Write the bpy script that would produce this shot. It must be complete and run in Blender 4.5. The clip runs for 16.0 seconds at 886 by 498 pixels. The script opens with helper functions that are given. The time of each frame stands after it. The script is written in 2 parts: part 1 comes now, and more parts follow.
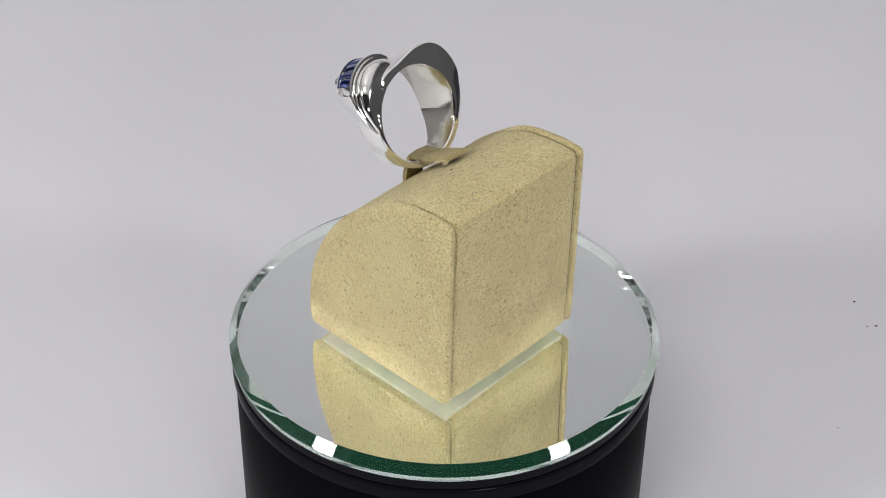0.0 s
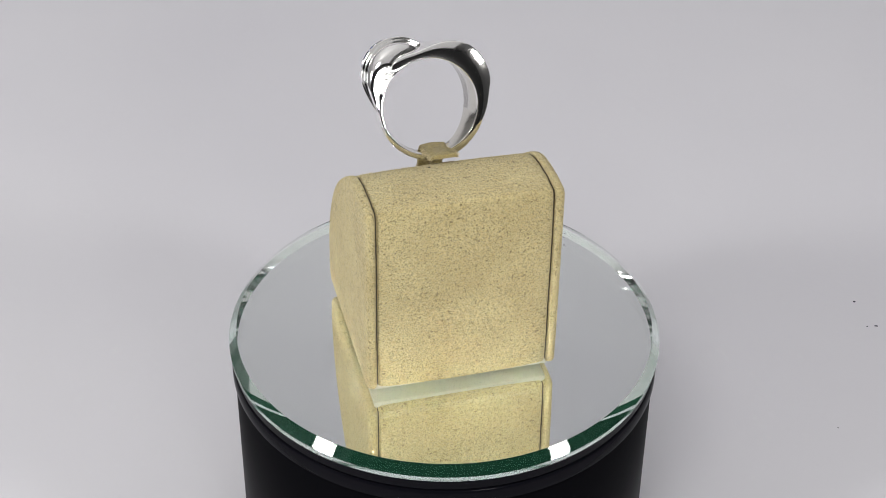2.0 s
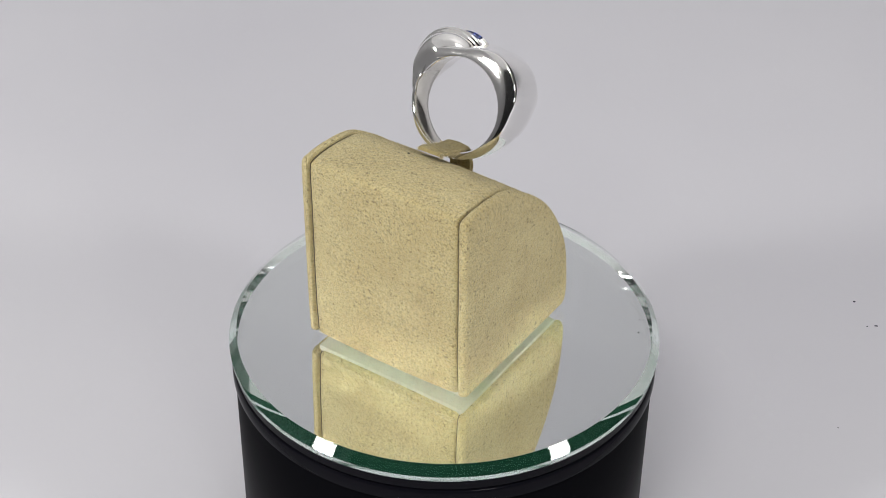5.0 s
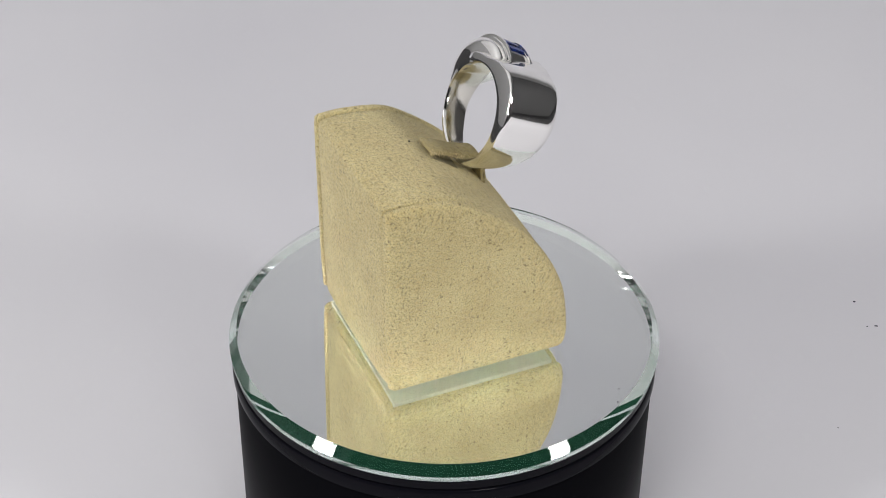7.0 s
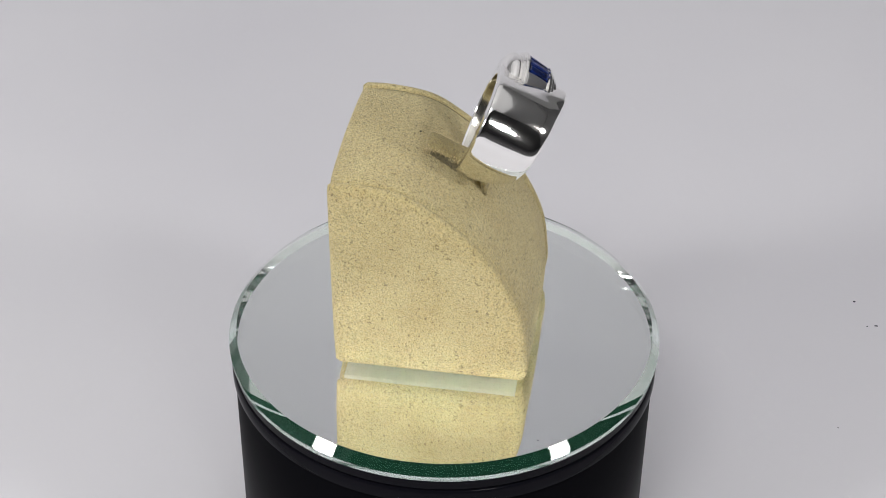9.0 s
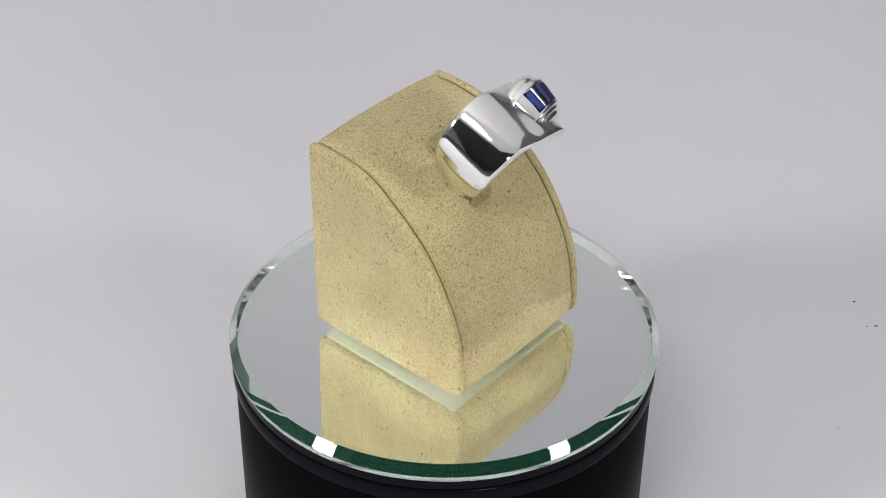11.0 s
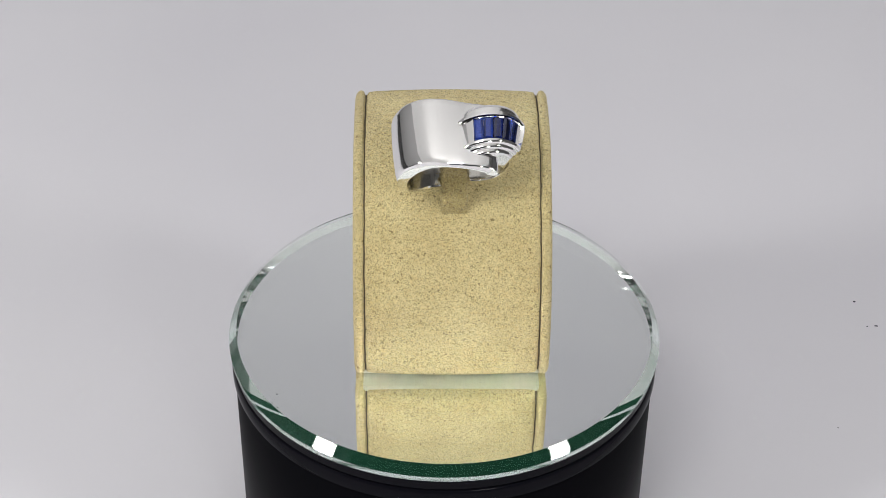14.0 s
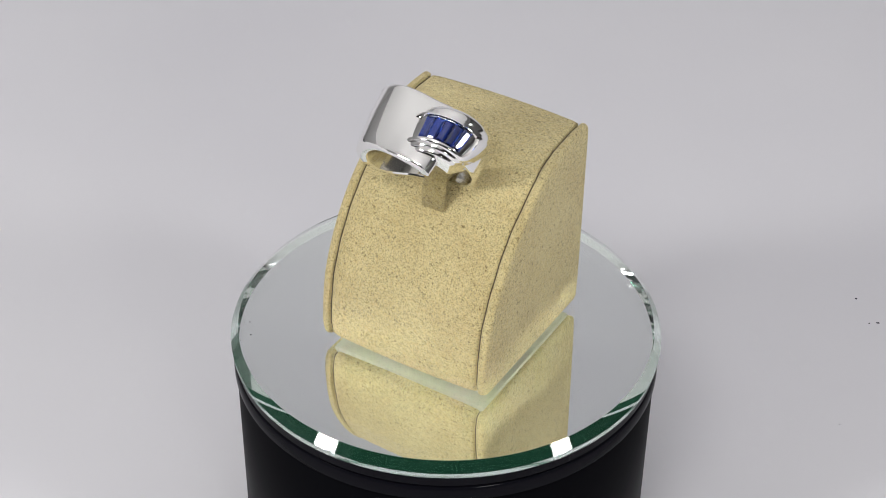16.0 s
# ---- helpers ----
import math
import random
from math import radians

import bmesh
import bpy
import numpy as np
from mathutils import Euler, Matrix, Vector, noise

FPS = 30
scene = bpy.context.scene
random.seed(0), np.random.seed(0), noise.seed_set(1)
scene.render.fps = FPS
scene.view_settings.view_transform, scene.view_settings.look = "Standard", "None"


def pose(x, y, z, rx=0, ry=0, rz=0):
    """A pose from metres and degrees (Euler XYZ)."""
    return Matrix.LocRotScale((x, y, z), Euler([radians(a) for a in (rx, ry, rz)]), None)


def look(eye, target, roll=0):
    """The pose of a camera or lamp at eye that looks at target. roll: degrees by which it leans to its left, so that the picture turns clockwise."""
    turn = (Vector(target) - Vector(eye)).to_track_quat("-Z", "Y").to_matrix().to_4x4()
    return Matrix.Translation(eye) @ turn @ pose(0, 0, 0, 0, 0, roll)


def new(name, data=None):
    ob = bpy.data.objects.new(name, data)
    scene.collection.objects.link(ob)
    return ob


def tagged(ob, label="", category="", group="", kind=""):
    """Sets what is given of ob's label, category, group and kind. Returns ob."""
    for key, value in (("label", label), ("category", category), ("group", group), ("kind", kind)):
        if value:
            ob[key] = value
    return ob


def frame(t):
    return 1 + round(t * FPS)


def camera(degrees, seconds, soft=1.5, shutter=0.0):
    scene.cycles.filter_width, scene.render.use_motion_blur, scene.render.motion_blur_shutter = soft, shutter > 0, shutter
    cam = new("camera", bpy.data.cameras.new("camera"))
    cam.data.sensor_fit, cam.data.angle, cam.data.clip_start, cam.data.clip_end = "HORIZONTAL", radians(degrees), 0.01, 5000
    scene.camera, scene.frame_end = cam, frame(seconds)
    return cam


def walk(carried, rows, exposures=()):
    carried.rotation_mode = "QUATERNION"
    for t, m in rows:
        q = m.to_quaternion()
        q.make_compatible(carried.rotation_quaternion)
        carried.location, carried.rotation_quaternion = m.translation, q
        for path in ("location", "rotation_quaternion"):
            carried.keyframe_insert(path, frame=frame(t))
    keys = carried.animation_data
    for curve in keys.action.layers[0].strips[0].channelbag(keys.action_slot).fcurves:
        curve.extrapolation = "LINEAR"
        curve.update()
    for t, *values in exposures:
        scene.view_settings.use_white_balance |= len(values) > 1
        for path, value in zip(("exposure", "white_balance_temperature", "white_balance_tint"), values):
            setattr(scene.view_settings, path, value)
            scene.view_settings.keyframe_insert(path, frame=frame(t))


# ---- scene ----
MM = 0.001

# ---- camera ----
cam = camera(27.734, 16.0, soft=0.9)
EYE = (0.0, -0.29172, 0.23719)


def aim(right=0.0, up=0.0):
    """The tripod camera, nudged by a few hundredths of a degree."""
    return pose(*EYE, 53.1446 - up, 0, 0.0916 + right) @ pose(0, 0, 0, 0, 0, 0.6394)


STEP = 0.01804  # degrees of the smallest nudge
walk(cam, [(0.0, aim()), (7.0, aim()), (14.6, aim()), (14.9, aim(0.3 * STEP, 1.0 * STEP)),
           (15.2, aim(2 * STEP, 2.8 * STEP)), (15.5, aim(2.2 * STEP, 3 * STEP)),
           (15.8, aim(3.2 * STEP, 5 * STEP)), (16.0, aim(4 * STEP, 6 * STEP))])

SPIN0, SPIN = 46.84, -16.12  # the turntable's angle at the start, degrees a second

# ---- light ----
scene.view_settings.exposure = 0.0
# the mirror throws the lamps' light back onto the stand: keep that light sharp
scene.cycles.blur_glossy = 0.0
scene.cycles.sample_clamp_indirect = 150.0
# light that enters the bevel runs to and fro between mirror and glass
scene.cycles.max_bounces, scene.cycles.glossy_bounces, scene.cycles.transmission_bounces = 32, 20, 24
world = bpy.data.worlds.new("room_air")
scene.world = world
world.use_nodes = True
world.node_tree.nodes["Background"].inputs[0].default_value = (0.9, 0.92, 1.0, 1)
world.node_tree.nodes["Background"].inputs[1].default_value = 0.05


def area_lamp(name, eye, target, sx, sy, watts, colour):
    data = bpy.data.lights.new(name, "AREA")
    data.shape, data.size, data.size_y, data.energy, data.color = "RECTANGLE", sx, sy, watts, colour
    ob = new(name, data)
    ob.matrix_world = look(eye, target)
    return ob



def round_the_plate(azimuth, height, far):
    """A place by its bearing from the camera's side of the plate and its elevation, degrees."""
    a, e = radians(azimuth), radians(height)
    return far * math.cos(e) * math.sin(a), -far * math.cos(e) * math.cos(a), far * math.sin(e)


area_lamp("ceiling_panel_light", (-0.42, 0.0, 0.97), (-0.42, 0.0, 0), 2.5, 2.4, 7.0, (1.0, 0.985, 0.985))
# added unseen lamp: brightens the upper backdrop that the mirror reflects
area_lamp("backdrop_fill_light", (-0.22, -0.60, 0.74), (-0.05, 0.65, 0.38), 0.26, 0.20, 3.0, (1.0, 0.985, 0.96))
area_lamp("lamp_light", round_the_plate(-58, 25, 0.82), (0, 0, 0.01), 0.14, 0.12, 3.3, (1.0, 0.98, 0.95))
area_lamp("lamp_light", round_the_plate(57, 26, 0.82), (0, 0, 0.01), 0.13, 0.11, 2.2, (1.0, 0.98, 0.95))
area_lamp("small_lamp_light", (0.16, -0.46, 0.15), (0, 0, 0.03), 0.07, 0.05, 0.36, (1.0, 0.98, 0.95))


# ---- materials ----
def material(name, colour=(0.8, 0.8, 0.8), rough=0.5, metal=0.0, **inputs):
    m = bpy.data.materials.new(name)
    m.use_nodes = True
    b = m.node_tree.nodes["Principled BSDF"]
    b.inputs["Base Color"].default_value = (*colour, 1)
    b.inputs["Roughness"].default_value = rough
    b.inputs["Metallic"].default_value = metal
    for key, value in inputs.items():
        b.inputs[key.replace("_", " ")].default_value = value
    return m


def node(m, kind, **values):
    n = m.node_tree.nodes.new(kind)
    for key, value in values.items():
        n.inputs[key.replace("_", " ")].default_value = value
    return n


def wire(m, a, out, b, into):
    m.node_tree.links.new(a.outputs[out], b.inputs[into])


def noise_of(m, scale, detail=3.0, rough=0.55):
    c = node(m, "ShaderNodeTexCoord")
    n = node(m, "ShaderNodeTexNoise", Scale=scale, Detail=detail, Roughness=rough)
    wire(m, c, "Object", n, "Vector")
    return n


def ramp(m, source, out, stops):
    r = node(m, "ShaderNodeValToRGB")
    wire(m, source, out, r, "Fac")
    e = r.color_ramp.elements
    while len(e) < len(stops):
        e.new(0.5)
    for el, (at, c) in zip(e, stops):
        el.position, el.color = at, (*c, 1)
    return r


def mix(m, kind, fac, a, b):
    n = m.node_tree.nodes.new("ShaderNodeMix")
    n.data_type, n.blend_type = "RGBA", kind
    n.inputs[0].default_value = fac
    wire(m, a[0], a[1], n, 6)
    wire(m, b[0], b[1], n, 7)
    return n


def relief(m, source, out, strength, distance):
    b = node(m, "ShaderNodeBump", Strength=strength, Distance=distance)
    wire(m, source, out, b, "Height")
    wire(m, b, "Normal", m.node_tree.nodes["Principled BSDF"], "Normal")
    return b


def suede(name, colour):
    """Short-napped suede: mottled dye, brushed patches, dark flecks between the fibres."""
    m = material(name, colour, 0.95, Sheen_Weight=0.25, Sheen_Roughness=0.5)
    b = m.node_tree.nodes["Principled BSDF"]
    b.inputs["Specular IOR Level"].default_value = 0.1
    patch = noise_of(m, 90, 4, 0.55)
    base = ramp(m, patch, "Fac", [(0.3, tuple(c * k for c, k in zip(colour, (0.90, 0.86, 0.80)))), (0.7, tuple(min(1, c * 1.05) for c in colour))])
    grain = noise_of(m, 3300, 3, 0.65)
    fine = ramp(m, grain, "Fac", [(0.35, (0.52, 0.47, 0.38)), (0.49, (1, 1, 1)), (0.65, (1.22, 1.21, 1.18))])
    one = mix(m, "MULTIPLY", 0.85, (base, "Color"), (fine, "Color"))
    tuft = noise_of(m, 1000, 3, 0.6)
    warm = ramp(m, tuft, "Fac", [(0.36, (0.84, 0.74, 0.62)), (0.5, (1, 0.99, 0.98)), (0.66, (1.08, 1.09, 1.14))])
    one = mix(m, "MULTIPLY", 0.4, (one, 2), (warm, "Color"))
    pits = noise_of(m, 1500, 2, 0.5)
    dark = ramp(m, pits, "Fac", [(0.28, (0.28, 0.22, 0.13)), (0.38, (1, 1, 1))])
    two = mix(m, "MULTIPLY", 0.8, (one, 2), (dark, "Color"))
    wire(m, two, 2, b, "Base Color")
    nap = noise_of(m, 1700, 4, 0.7)
    relief(m, nap, "Fac", 1.0, 0.0010)
    return m


SUEDE = suede("beige_suede", (0.70, 0.61, 0.32))
SUEDE_TAB = suede("tab_suede", (0.45, 0.375, 0.165))
THREAD = suede("frayed_suede", (0.74, 0.64, 0.36))
SEAM = suede("dark_seam", (0.10, 0.072, 0.03))
FELT = suede("raw_hide_edge", (0.34, 0.285, 0.14))
BOARD = material("white_card", (0.70, 0.68, 0.56), 0.8)
SILVER = material("polished_white_gold", (0.92, 0.912, 0.895), 0.08, 1.0)
relief(SILVER, noise_of(SILVER, 260, 2), "Fac", 0.04, 0.0004)
SAPPHIRE = material("blue_sapphire", (0.03, 0.09, 0.55), 0.01, 0.0, IOR=1.77, Transmission_Weight=1.0)
_o = node(SAPPHIRE, "ShaderNodeObjectInfo")
_r = ramp(SAPPHIRE, _o, "Random", [(0.0, (0.004, 0.016, 0.17)), (1.0, (0.022, 0.065, 0.40))])
wire(SAPPHIRE, _r, "Color", SAPPHIRE.node_tree.nodes["Principled BSDF"], "Base Color")
CAST = material("rough_cast_white_gold", (0.72, 0.70, 0.64), 0.17, 1.0)
relief(CAST, noise_of(CAST, 330, 3, 0.55), "Fac", 0.06, 0.0009)
GLASS = material("clear_glass", (0.99, 1.0, 0.994), 0.0, 0.0, IOR=1.52)
GLASS.node_tree.nodes["Principled BSDF"].inputs["Transmission Weight"].default_value = 1.0
EDGE_GLASS = material("green_edge_glass", (0.93, 0.985, 0.96), 0.0, 0.0, IOR=1.52)
EDGE_GLASS.node_tree.nodes["Principled BSDF"].inputs["Transmission Weight"].default_value = 1.0
_g = node(EDGE_GLASS, "ShaderNodeBsdfDiffuse", Color=(0.10, 0.44, 0.26, 1))
_m = node(EDGE_GLASS, "ShaderNodeMixShader", Fac=0.08)
wire(EDGE_GLASS, EDGE_GLASS.node_tree.nodes["Principled BSDF"], "BSDF", _m, 1)
wire(EDGE_GLASS, _g, "BSDF", _m, 2)
wire(EDGE_GLASS, _m, "Shader", EDGE_GLASS.node_tree.nodes["Material Output"], "Surface")
MIRROR = material("silvered_mirror", (0.975, 0.989, 0.979), 0.0, 1.0)
BLACK = material("black_plastic", (0.002, 0.002, 0.003), 0.4, Specular_IOR_Level=0.018)
BLACK_GLOSS = material("glossy_black_plastic", (0.004, 0.004, 0.006), 0.12, Specular_IOR_Level=0.05)
PAPER = material("white_backdrop_paper", (0.80, 0.79, 0.82), 0.75)
_p = noise_of(PAPER, 5, 3)
_r = ramp(PAPER, _p, "Fac", [(0.3, (0.595, 0.592, 0.635)), (0.7, (0.64, 0.637, 0.672))])
wire(PAPER, _r, "Color", PAPER.node_tree.nodes["Principled BSDF"], "Base Color")
relief(PAPER, noise_of(PAPER, 900, 3), "Fac", 0.08, 0.0002)
DARK = material("dark_hole", (0.02, 0.018, 0.01), 0.9)
DUST = material("dust", (0.05, 0.05, 0.07), 0.9)
# unseen surroundings, their tones set by what the ring should reflect
UNSEEN_DARK = material("unseen_dark_surround", (0.035, 0.035, 0.038), 0.8)
UNSEEN_LIGHT = material("unseen_light_surround", (0.70, 0.70, 0.71), 0.8)
UNSEEN_MID = material("unseen_mid_surround", (0.22, 0.22, 0.225), 0.8)
CEIL = material("white_ceiling_paint", (0.75, 0.75, 0.75), 0.8)


# ---- mesh helpers ----
def mesh_from(name, verts, faces, mat, smooth=True):
    me = bpy.data.meshes.new(name)
    me.from_pydata([tuple(c * MM for c in v) for v in verts], [], faces)
    bm = bmesh.new()
    bm.from_mesh(me)
    bmesh.ops.remove_doubles(bm, verts=bm.verts, dist=1e-7)
    bmesh.ops.recalc_face_normals(bm, faces=bm.faces)
    bm.to_mesh(me)
    bm.free()
    me.materials.append(mat)
    for f in me.polygons:
        f.use_smooth = smooth
    if smooth:
        me.set_sharp_from_angle(angle=radians(38))
    return me


def part(name, verts, faces, mat, parent, label="", smooth=True):
    ob = new(name, mesh_from(name, verts, faces, mat, smooth))
    ob.parent = parent
    if label:
        tagged(ob, label)
    return ob


def empty(name, label, category, kind=""):
    ob = new(name)
    ob.empty_display_size = 0.01
    return tagged(ob, label, category, kind=kind)


def loft(rings, closed=True, caps=True):
    """Faces between equally long rings of points; the first and last may be capped."""
    n, verts, faces = len(rings[0]), [p for r in rings for p in r], []
    for i in range(len(rings) - 1):
        for j in range(n if closed else n - 1):
            k = (j + 1) % n
            faces.append((i * n + j, i * n + k, (i + 1) * n + k, (i + 1) * n + j))
    if caps:
        faces.append(tuple(range(n - 1, -1, -1)))
        faces.append(tuple((len(rings) - 1) * n + j for j in range(n)))
    return verts, faces


def lathe(profile, steps=128):
    """A turned body from (radius, height) pairs."""
    rings = []
    for k in range(steps):
        a = 2 * math.pi * k / steps
        rings.append([(r * math.cos(a), r * math.sin(a), z) for r, z in profile])
    rings.append(rings[0])
    return loft(rings, closed=False, caps=False)


def spline(points, steps):
    """A smooth line through 2D points (Catmull-Rom)."""
    out = []
    pts = [np.array(p, float) for p in points]
    pts = [2 * pts[0] - pts[1]] + pts + [2 * pts[-1] - pts[-2]]
    for i in range(1, len(pts) - 2):
        a, b, c, d = pts[i - 1:i + 3]
        for s in range(steps):
            t = s / steps
            out.append(tuple(0.5 * (2 * b + (c - a) * t + (2 * a - 5 * b + 4 * c - d) * t * t + (3 * b - a - 3 * c + d) * t ** 3)))
    out.append(tuple(pts[-2]))
    return out


def table(x, rows):
    """A smooth value between rows of (x, value)."""
    xs, ys = [r[0] for r in rows], [r[1] for r in rows]
    for i in range(len(xs) - 1):
        if x <= xs[i + 1]:
            t = max(0.0, (x - xs[i]) / (xs[i + 1] - xs[i]))
            y0, y1 = ys[max(i - 1, 0)], ys[min(i + 2, len(ys) - 1)]
            x0, x1 = xs[max(i - 1, 0)], xs[min(i + 2, len(xs) - 1)]
            h = xs[i + 1] - xs[i]
            m0 = (ys[i + 1] - y0) / (xs[i + 1] - x0) * h
            m1 = (y1 - ys[i]) / (x1 - xs[i]) * h
            return (2 * t ** 3 - 3 * t * t + 1) * ys[i] + (t ** 3 - 2 * t * t + t) * m0 + (3 * t * t - 2 * t ** 3) * ys[i + 1] + (t ** 3 - t * t) * m1
    return ys[-1]


def inset(poly, by):
    """A closed outline drawn in all round by about that much."""
    ys, zs = [p[0] for p in poly], [p[1] for p in poly]
    cy, cz = (max(ys) + min(ys)) / 2, (max(zs) + min(zs)) / 2
    ky, kz = 1 - by / (max(ys) - cy), 1 - by / (max(zs) - cz)
    k0 = 1 - 0.65 * by / (max(zs) - cz)  # the underside stays nearly flat
    return [(cy + (y - cy) * ky, cz + (z - cz) * (kz if z > cz else k0)) for y, z in poly]


# ---- setting ----
FLOOR = -55.0


def build_setting():
    line = [(-320, FLOOR), (0, FLOOR), (260, FLOOR)]
    line += [(260 + 300 * math.sin(a), FLOOR + 300 - 300 * math.cos(a)) for a in np.linspace(0.06, radians(66), 16)]
    line += [(line[-1][0] + 345, line[-1][1] + 775)]
    rings = [[(x, y, z) for y, z in line] for x in np.linspace(-450, 450, 9)]
    me = mesh_from("backdrop", *loft(rings, closed=False, caps=False), PAPER)
    ob = new("backdrop", me)
    solid = ob.modifiers.new("thickness", "SOLIDIFY")
    solid.thickness, solid.offset = 0.0006, 1
    tagged(ob, "plain white paper sweep under and behind the turntable", "backdrop", kind="structure")

    def slab(name, x0, x1, y0, y1, z0, z1, mat, label):
        v = [(x, y, z) for x in (x0, x1) for y in (y0, y1) for z in (z0, z1)]
        f = [(0, 1, 3, 2), (4, 6, 7, 5), (0, 4, 5, 1), (2, 3, 7, 6), (0, 2, 6, 4), (1, 5, 7, 3)]
        tagged(new(name, mesh_from(name, v, f, mat, False)), label, name.split("_")[0], kind="structure")

    slab("floor", -1300, 1300, -1300, 1300, FLOOR - 60, FLOOR - 2, UNSEEN_DARK, "dull dark grey table surface below the paper")
    # added walls out of view; dark and light sides shape the ring's reflections
    slab("wall_north", -1300, 1300, 1300, 1400, FLOOR - 2, 1000, UNSEEN_LIGHT, "unseen light grey wall of the added room")
    slab("wall_south", -1300, 1300, -1400, -1300, FLOOR - 2, 1000, UNSEEN_DARK, "unseen dark grey wall, toned for the ring's reflections")
    slab("wall_west", -1400, -1300, -1300, 1300, FLOOR - 2, 1000, UNSEEN_LIGHT, "unseen light grey wall of the added room")
    slab("wall_east", 1300, 1400, -1300, 1300, FLOOR - 2, 1000, UNSEEN_MID, "unseen dark grey wall, toned for the ring's reflections")
    slab("ceiling", -1400, 1400, -1400, 1400, 1000, 1060, CEIL, "plain white ceiling")


def speck(name, x, y, z, r, parent=None, label=""):
    rng = random.Random(int(x * 31 + y * 17))
    v = [(x + r * rng.uniform(0.6, 1.3) * math.cos(a), y + r * rng.uniform(0.6, 1.3) * math.sin(a), z) for a in np.linspace(0, 5.4, 7)]
    v += [(x, y, z + r * 0.5)]
    f = [(i, (i + 1) % 7, 7) for i in range(7)] + [tuple(range(6, -1, -1))]
    return part(name, v, f, DUST, parent, label)


# ---- turntable ----
def build_turntable():
    base = empty("turntable", "black cylindrical motor turntable standing on white paper", "turntable")
    body = [(0, FLOOR + 0.01), (43.2, FLOOR + 0.01), (44.0, FLOOR + 1.2), (44.2, -10.5), (43.8, -9.9), (0, -9.9)]
    part("body", *lathe(body), BLACK, base)
    collar = [(0, -9.8), (44.2, -9.8), (44.7, -9.3), (44.7, -6.6), (44.4, -6.2), (0, -6.2)]
    part("collar", *lathe(collar), BLACK_GLOSS, base, "glossy black plastic collar")
    return base


def build_plate():
    plate = empty("mirror_plate", "round mirror glass with a greenish rim turning on a black base", "mirror")
    deck = [(0, -6.1), (44.0, -6.1), (44.4, -5.7), (44.4, -3.95), (44.1, -3.6), (0, -3.6)]
    part("deck", *lathe(deck), BLACK_GLOSS, plate, "thin black rotating deck")
    silver = [(0, -3.55), (44.2, -3.55), (44.2, -3.46), (0, -3.46)]
    part("mirror_backing", *lathe(silver, 160), MIRROR, plate, "silvered backing")
    glass = [(0, -3.4), (44.6, -3.4), (44.9, -3.2), (45.0, -2.05), (43.38, 0.0), (0, 0.0)]
    g = part("glass", *lathe(glass, 192), GLASS, plate, "clear glass with a greenish bevelled edge")
    g.data.set_sharp_from_angle(angle=radians(15))
    g.data.materials.append(EDGE_GLASS)
    for f in g.data.polygons:
        if abs(f.normal.z) < 0.99:
            f.material_index = 1
    g.visible_shadow = False
    speck("dust_grain", 34.4, 26.0, 0.01, 0.22, plate, "dark grain of dust")
    speck("dust_grain", 33.6, 23.4, 0.01, 0.2, plate, "dark grain of dust")
    return plate


# ---- ring stand ----
TOP = spline([(-18.15, 44.05), (-12.9, 44.15), (-4.8, 42.9), (1.6, 39.2), (9.3, 32.8), (14.9, 25.3), (19.0, 16.2), (20.4, 6.4), (20.2, 2.4)], 5)
OUTLINE = [(-17.5, 0.95), (-18.3, 1.6), (-18.6, 8), (-18.7, 16), (-18.8, 24), (-18.9, 33), (-18.98, 42.2), (-18.8, 43.55)] + TOP + [(19.8, 1.5), (19.1, 0.95)]
OUTLINE = OUTLINE[::-1]  # counter-clockwise in (y, z)


STAND_DX, STAND_DY = -0.15, -1.15


def stand_top(y):
    return float(np.interp(y - STAND_DY, [p[0] for p in TOP], [p[1] for p in TOP])) + 0.3


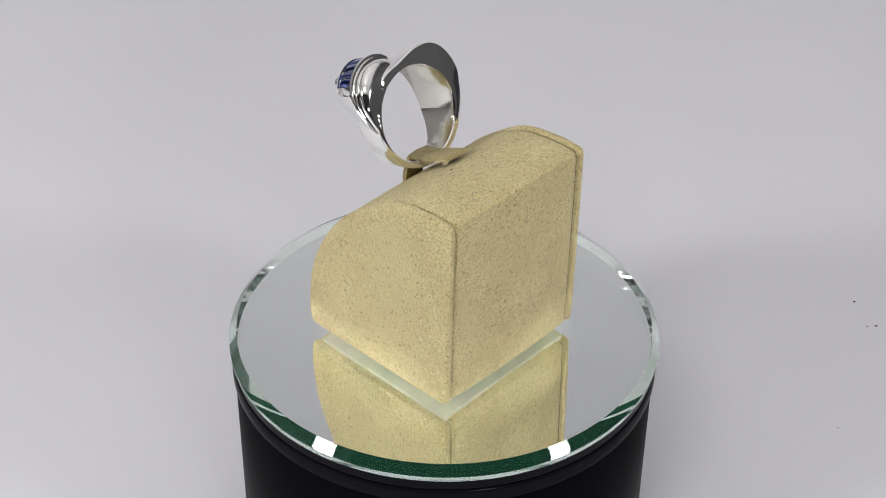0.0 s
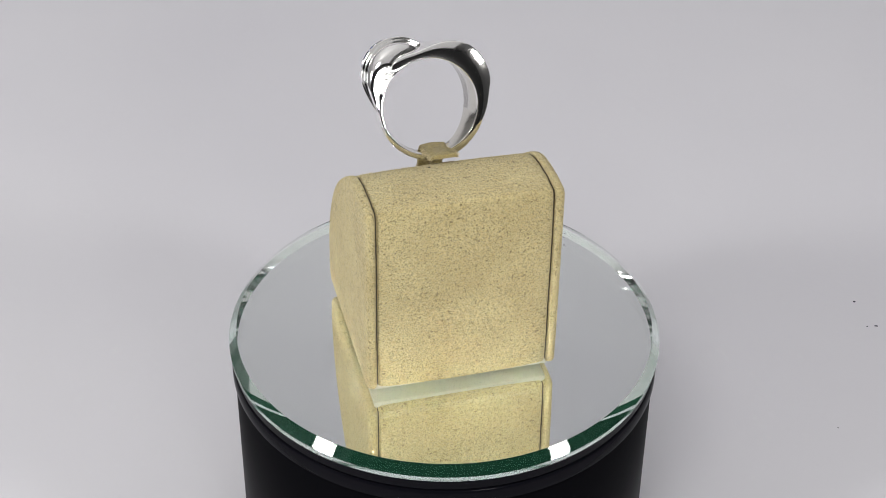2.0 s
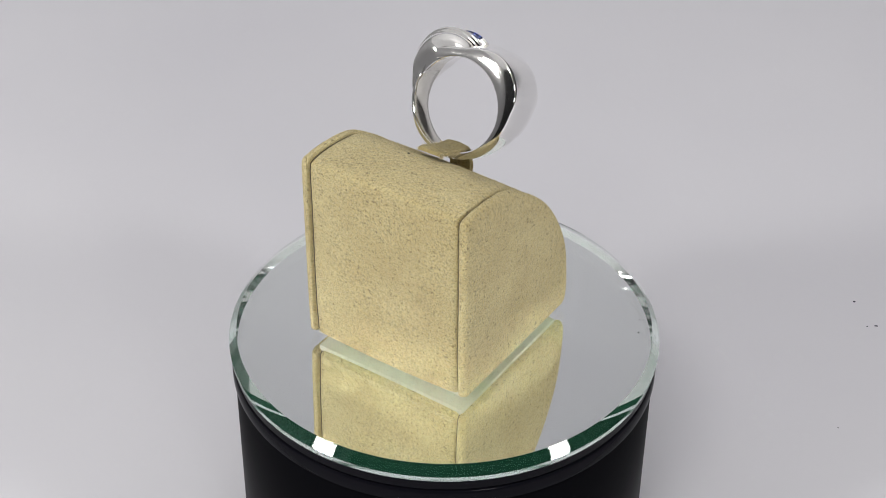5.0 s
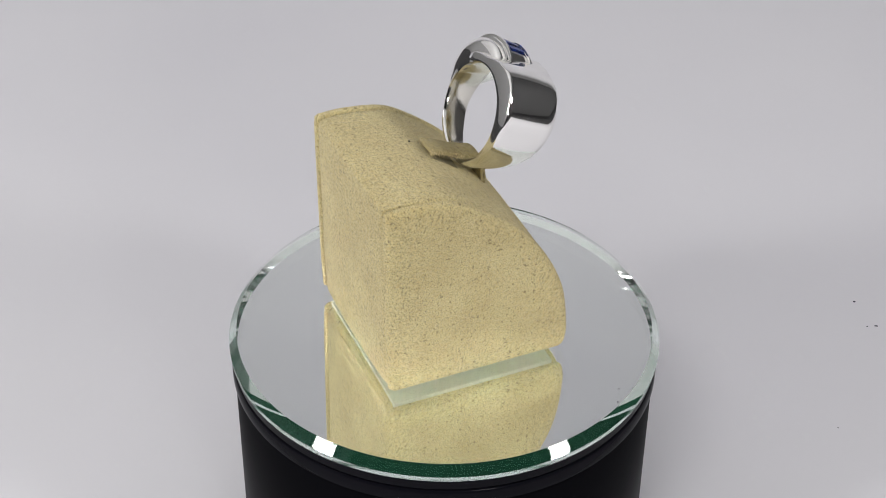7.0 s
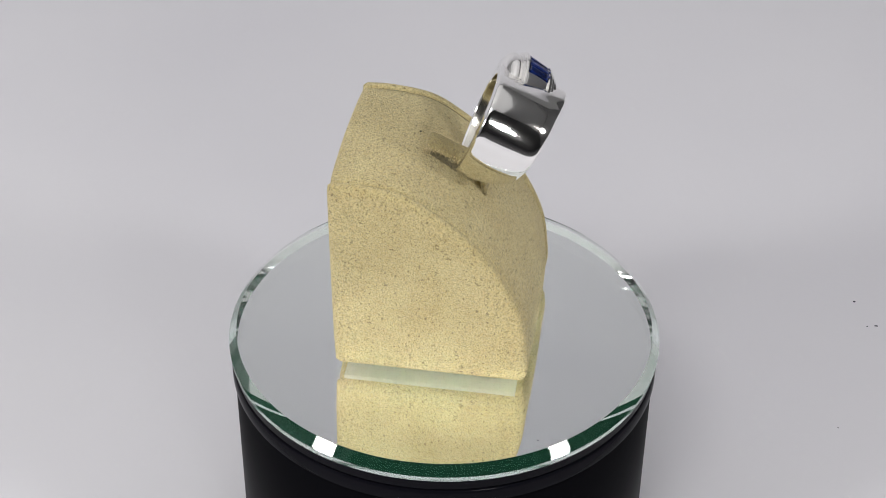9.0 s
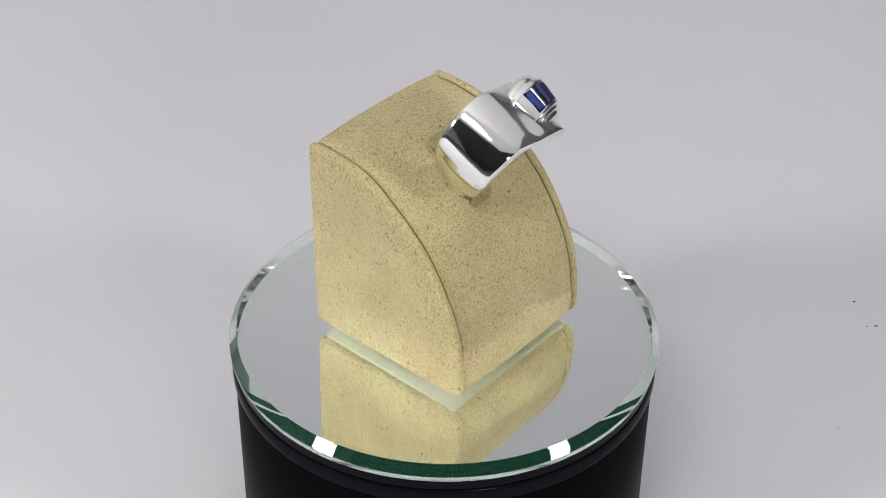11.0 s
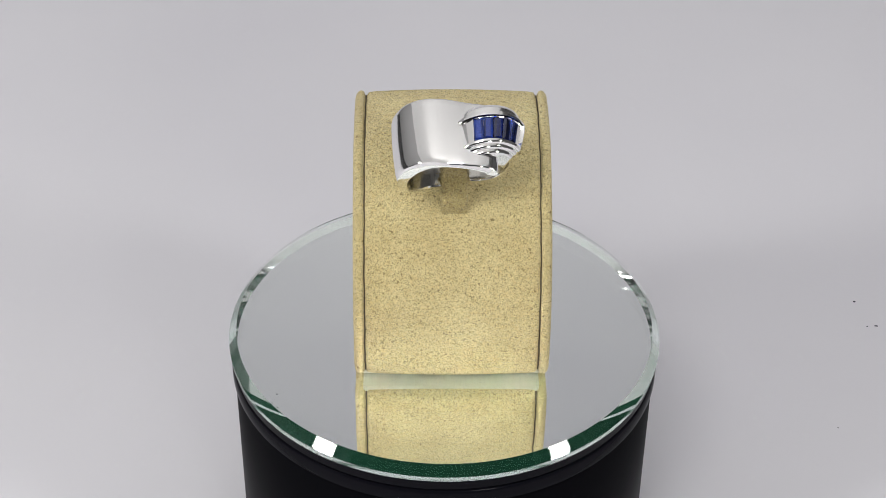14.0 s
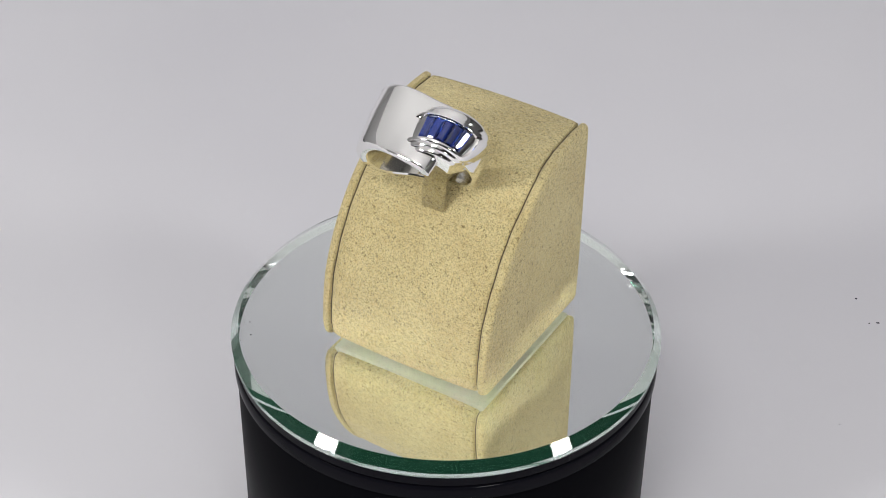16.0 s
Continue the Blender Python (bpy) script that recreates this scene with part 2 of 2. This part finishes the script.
def build_stand():
    stand = empty("ring_stand", "beige suede ring display stand with a curved sloping front", "display stand")

    def body(stations, poly=OUTLINE):
        rings = []
        for x, by in stations:
            near = max(0.0, 1 - abs(abs(x + 1.05) - 17.3) / 1.2)
            rings.append([(x + STAND_DX + near * (0.05 * math.sin(i * 1.7) + 0.03 * math.sin(i * 0.63 + x)), y + STAND_DY, z)
                          for i, (y, z) in enumerate(inset(poly, by))])
        return rings

    mid = [(-17.3, 1.5), (-17.12, 0.55), (-16.7, 0.12)] + [(x, -0.35 * (1 - (x / 16.5) ** 2)) for x in np.linspace(-15.5, 15.5, 11)] + [(16.7, 0.12), (17.12, 0.55), (17.3, 1.5)]
    mid = [(x - 1.05, by) for x, by in mid]
    part("cover", *loft(body(mid)), SUEDE, stand)
    side = [(17.27, 1.5), (17.42, 0.5), (17.74, -0.05), (18.2, -0.18), (18.75, -0.05), (19.15, 0.3), (19.4, 0.85), (19.5, 1.6), (19.56, 3.0), (19.7, 9.0)]
    part("side_panel", *loft(body([(x - 1.05, by) for x, by in side])), SUEDE, stand)
    part("side_panel", *loft(body([(-x - 1.05, by) for x, by in side])), SUEDE, stand)
    # dark glued joints between the three panels
    for sign in (-1, 1):
        joint = [(sign * x - 1.05, by) for x, by in ((17.12, 0.8), (17.2, 0.55), (17.36, 0.55), (17.42, 0.8))]
        part("seam", *loft(body(joint)), SEAM, stand, "dark glued seam")
    # white card glued under it
    card = [(-18.9, -17.0), (16.8, -17.0), (16.8, 18.1), (-18.9, 18.1)]
    rings = [[(x + STAND_DX, y + STAND_DY, z) for x, y in card] for z in (0.02, 1.4)]
    part("base_card", *loft(rings), BOARD, stand, "white card base", smooth=False)
    # tongue that holds the ring
    path = spline([(-3.85, 43.45), (-3.3, 43.75), (-1.5, 43.1), (1.0, 41.85), (2.5, 41.2), (4.5, 40.5), (6.3, 40.0), (7.0, 38.8), (7.45, 37.2), (7.8, 35.7), (8.1, 34.5)], 3)
    rng, rings = random.Random(4), []
    for i, (y, z) in enumerate(path):
        a, b = path[max(0, i - 1)], path[min(len(path) - 1, i + 1)]
        t = np.array([b[0] - a[0], b[1] - a[1]])
        t = t / np.linalg.norm(t)
        nr = np.array([-t[1], t[0]])
        full = min(1.0, 0.55 + 0.25 * i, 0.5 + 0.1 * (len(path) - i))
        ring = []
        for x, h in ((-3.9, -0.62), (-4.05, -0.1), (-3.9, 0.35), (-3.2, 0.6), (-1.45, 0.7), (0.3, 0.6), (1.0, 0.35), (1.15, -0.1), (0.95, -0.62)):
            wob = rng.uniform(-0.14, 0.14)
            low = h < -0.5 and y > 7.3
            h *= 0.78 * full
            ring.append((x + wob * (abs(x + 1.45) > 2), y + nr[0] * h * (not low), stand_top(y) - 0.25 if low else z + nr[1] * h + wob * 0.5))
        rings.append(ring)
    frayed = list(rings)
    part("tongue", *loft(rings), SUEDE_TAB, stand, "small worn suede tongue through the ring")
    slit = []
    for i in range(4, 13):
        y, z = path[i]
        slit.append([(x, y - 0.3, stand_top(y - 0.3) + h) for x, h in ((-3.9, -0.5), (-3.7, 0.07), (0.8, 0.07), (1.0, -0.5))])
    part("slot", *loft(slit), FELT, stand, "dark slot under the tongue")
    verts, faces = [], []
    for ring_ in frayed[0:16]:
        for side in (0, 1, 2, -3, -2, -1):
            for _ in range(9):
                x, y, z = (c + rng.uniform(-0.25, 0.25) for c in ring_[side])
                dx = (0.3 if side < 0 else -0.3) * rng.uniform(0.2, 1.7)
                dz = rng.uniform(-0.55, 0.15)
                k = len(verts)
                verts += [(x, y - 0.06, z), (x, y + 0.06, z), (x + dx, y + rng.uniform(-0.2, 0.2), z + dz)]
                faces.append((k, k + 1, k + 2))
    tagged(part("loose_threads", verts, faces, THREAD, stand, "frayed threads at the cut edge", False), kind="stuff")
    part("pin_hole", *lathe([(0, -0.1), (0.24, -0.1), (0.2, 0.06), (0, 0.06)], 10), DARK, stand, "tiny dark pin hole").location = (-4.9 * MM, -5.9 * MM, 43.25 * MM)
    # short nap that roughens the silhouette
    verts, faces = [], []
    for _ in range(9000):
        i = rng.randrange(len(OUTLINE))
        j = (i + 1) % len(OUTLINE)
        (y0, z0), (y1, z1) = OUTLINE[i], OUTLINE[j]
        ln = math.hypot(y1 - y0, z1 - z0)
        if rng.random() > ln / 9.2 or z0 < 1.6:
            continue
        t = rng.random()
        x = rng.uniform(-20.1, 18.0)
        y, z = y0 + (y1 - y0) * t, z0 + (z1 - z0) * t
        ny, nz = (z1 - z0) / ln, -(y1 - y0) / ln
        h = rng.uniform(0.1, 0.34)
        lift = 0.3 * (1 - min(1.0, ((x + 1.05) / 16.5) ** 2))
        y, z = y + ny * lift, z + nz * lift
        k = len(verts)
        e = rng.uniform(-0.25, 0.25)
        f = rng.uniform(-0.25, 0.25)
        verts += [(x - 0.03 + STAND_DX, y + STAND_DY, z), (x + 0.03 + STAND_DX, y + STAND_DY, z), (x + e + STAND_DX, y + ny * h - nz * f + STAND_DY, z + nz * h + ny * f)]
        faces.append((k, k + 1, k + 2))
    tagged(part("nap", verts, faces, SUEDE, stand, "short suede nap", False), kind="stuff")
    return stand


# ---- ring ----
RB, RV, RM = np.array([0, 2.0, 40.22]), np.array([0, 0.3665, 0.9304]), np.array([0, 0.9304, -0.3665])


def on_ring(x, u, d):
    return tuple(RB + np.array([x, 0, 0]) + u * RV + d * RM)


OUTER = [(-234, 12.6), (-218, 11.6), (-208, 11.0), (-195, 10.3), (-180, 10.15), (-150, 10.25), (-120, 10.4), (-90, 10.5), (-60, 10.7), (-40, 10.85),
         (-20, 11.2), (5, 12.1), (19, 13.25), (35, 13.95), (49, 14.25), (62, 13.8), (73, 12.9), (89, 11.6), (100, 11.15), (112, 11.35), (124, 11.5), (140, 11.4)]
DOME = [(-218, 0.2), (-150, 0.25), (-90, 0.3), (-30, 0.5), (10, 0.3), (50, 0.3), (75, 0.35), (95, 0.3), (140, 0.1)]


TAPER = [(-218, 0.0), (-40, 0.1), (5, 0.7), (30, 1.8), (55, 2.3), (78, 1.8), (98, 0.4), (140, 0.0)]


DEPTH = [(-95, 3.7), (-60, 6.0), (-40, 8.2), (-20, 10.3), (0, 11.5), (20, 12.1), (40, 12.5), (60, 12.9), (80, 13.5), (100, 13.9), (120, 14.0), (140, 14.0)]


def front_of(u):
    return 4.5 + 0.52 * u


def build_ring():
    ring = empty("ring", "polished white metal cocktail ring with channel-set blue stones", "ring")
    cx, cu, rin = -1.9, 9.9, 9.4
    rings = []
    angles = list(np.linspace(-231, 121, 134)) + [124, 126.5, 128.5, 130, 131, 131.6]
    for a in angles:
        r, dome, slope = table(a, OUTER), table(a, DOME), table(a, TAPER)
        r0 = rin
        if a > 121:  # rounded tip
            k = math.sqrt(max(0.0, 1 - ((a - 121) / 10.8) ** 2))
            mid = (r0 + r) / 2
            r0, r = mid - (mid - rin) * k, mid + (r - mid) * k
        ca, sa = math.cos(radians(a)), math.sin(radians(a))
        u = cu + r * sa
        narrow = min(1.0, max(0.0, (-95 - a) / 70))
        d1 = 4.0 + 0.52 * u * (1 - 0.55 * narrow * narrow * (3 - 2 * narrow)) if a < -95 else table(a, DEPTH)
        sink = min(1.0, max(0.0, (-197 - a) / 30))
        sink = 1.8 * sink * sink * (3 - 2 * sink)
        loop = [(r0, 0.35), (r0 + 0.25, 0.0), (r - 0.25, 0.0), (r - 0.05, 0.12), (r + 0.06, 0.4)]
        for s in np.linspace(0.08, 0.92, 11):
            loop.append((r + 0.08 - slope * s + dome * (1 - (2 * s - 1) ** 2), s * d1))
        r = max(r - slope, r0 + (0.7 if a <= 121 else 0.0))
        loop += [(r + 0.06, d1 - 0.4), (r - 0.05, d1 - 0.12), (r - 0.25, d1), (r0 + 0.25, d1), (r0, d1 - 0.35)] if a <= 121 else [(r, d1 - 0.4), (r, d1 - 0.12), (r, d1), (r0, d1), (r0, d1 - 0.35)]
        rings.append([on_ring(cx + q * ca, cu + q * sa, sink + d * (d1 - 2 * sink) / d1) for q, d in loop])
    band = part("band", *loft(rings), SILVER, ring)
    band.data.materials.append(CAST)
    for f in band.data.polygons:  # the unpolished inside
        away = np.array(f.center) / MM - RB
        if math.hypot(away[0] - cx, float(away @ RV) - cu) < 9.43:
            f.material_index = 1

    # smooth sleeve that closes the inside of the head
    rings = []
    for a in np.linspace(78, 168, 36):
        ca, sa = math.cos(radians(a)), math.sin(radians(a))
        d1 = front_of(cu + 9.5 * sa) - 2.6
        rings.append([on_ring(cx + q * ca, cu + q * sa, d) for q, d in ((9.41, 1.3), (9.41, d1 - 1.3), (9.75, d1 - 1.1), (9.75, 1.1))])
    part("sleeve", *loft(rings), SILVER, ring)

    # stepped scroll head
    hx, hu, rh = -7.0, 16.2, 6.95

    def middle(alpha):
        return 7.3 - (alpha - 70) / 80 * 1.1

    def arc(alpha):
        """The head's outer line: an arc that runs down into the shank."""
        if alpha <= 185:
            a = radians(alpha)
            return hx + rh * math.cos(a), hu + rh * math.sin(a), math.cos(a), math.sin(a)
        s = (alpha - 185) / 40
        a = radians(185 + 12 * s)
        return hx - rh + 2.4 * s ** 1.4, hu - 0.62 - 6.0 * s, math.cos(a), math.sin(a)

    def tier(name, half, drop, first, last, thick, label="", channel=0.0, bulge=0.0):
        rings = []
        for alpha in np.linspace(first, last, 44):
            x, u, nx, nu = arc(alpha)
            k = 1.0 if alpha < 175 else 1 - 0.75 * ((alpha - 175) / 50)
            h, b = half, 0.34
            top = -drop * k
            prof = [(-thick, -h), (top - b, -h), (top - 0.1, -h + 0.1), (top, -h + b)]
            if bulge:
                prof = [(-thick, -h + 0.3 - bulge)] + [(top - 4 + 4 * math.cos(th), -h + 0.3 - bulge * math.sin(th)) for th in np.linspace(1.5, 0.12, 9)] + [(top, -h + b + 0.1)]
            if channel and alpha < 163:
                prof += [(top, -channel), (top - 1.75, -channel), (top - 1.75, channel), (top, channel)]
            else:
                prof += [(top + 0.05, -h * 0.5), (top + 0.1, -h * 0.2), (top + 0.1, h * 0.2), (top + 0.05, h * 0.5)]
            prof += [(top, h - b), (top - 0.1, h - 0.1), (top - b, h), (-thick, h)]
            row, turn = [], radians(86 + (alpha - 36) / 186 * 95)
            for q, d in prof:
                q2 = q - 0.2 * d
                px, pu = x + nx * q2 - cx, u + nu * q2 - cu
                if q == -thick:
                    px, pu = 9.45 * math.cos(turn), 9.45 * math.sin(turn)
                k = max(1.0, 9.5 / math.hypot(px, pu))
                far = front_of(cu + pu * k) - 0.15
                low = max(0.0, (alpha - 165) / 57)
                depth = middle(alpha) - 2.6 * low + d * (1 - 0.5 * low)
                row.append(on_ring(cx + px * k, cu + pu * k, min(far, max(0.15, depth))))
            rings.append(row)
        return part(name, *loft(rings), SILVER, ring, label)

    tier("channel", 3.0, 0.0, 46, 222, 5.2, "raised channel holding the stones", channel=2.35)
    tier("step", 3.65, 0.6, 48, 222, 5.0)
    tier("step", 4.4, 1.25, 50, 222, 4.6, bulge=2.3)

    # five baguette stones
    first, last, n = 68.0, 150.0, 5
    w = (last - first) / n
    for i in range(n):
        a0 = first + i * w
        c = radians(a0 + w / 2)
        x0, u0 = hx + rh * math.cos(c), hu + rh * math.sin(c)
        t = np.array([-math.sin(c), math.cos(c)])
        nr = np.array([math.cos(c), math.sin(c)])
        half_t, half_d = rh * radians(w) / 2 * 0.97, 2.28
        rings = []
        for h, k in ((-1.6, 0.16), (-1.15, 0.62), (-0.7, 1.0), (-0.6, 1.0), (-0.36, 0.72), (-0.22, 0.42)):
            ring4 = []
            for st, sd in ((-1, -1), (1, -1), (1, 1), (-1, 1)):
                depth = sd * (half_d - (1 - k) * 0.9)
                q = np.array([x0, u0]) + nr * (h - 0.2 * depth) + t * st * half_t * k
                ring4.append(on_ring(q[0], q[1], middle(a0 + w / 2) + depth))
            rings.append(ring4)
        part("sapphire", *loft(rings), SAPPHIRE, ring, "step-cut deep blue stone", smooth=False)
    return ring


build_setting()
for x, y, q in ((107.4, 77.3, 0.4), (108.9, 67.0, 0.27), (111.2, 67.3, 0.4), (94.9, 28.4, 0.2)):
    tagged(speck("dust_speck", x, y, FLOOR + 0.02, q), "tiny dark speck of dust on the white paper", "speck", group="specks on the paper")
build_turntable()
PLATE = build_plate()
STAND = build_stand()
RING = build_ring()


def motions():
    """One steady turn of plate, stand and ring together."""
    rows = [(t, pose(0, 0, 0, 0, 0, SPIN0 + SPIN * t)) for t in np.arange(0, 16.01, 0.5)]
    for thing in (PLATE, STAND, RING):
        walk(thing, rows)


motions()
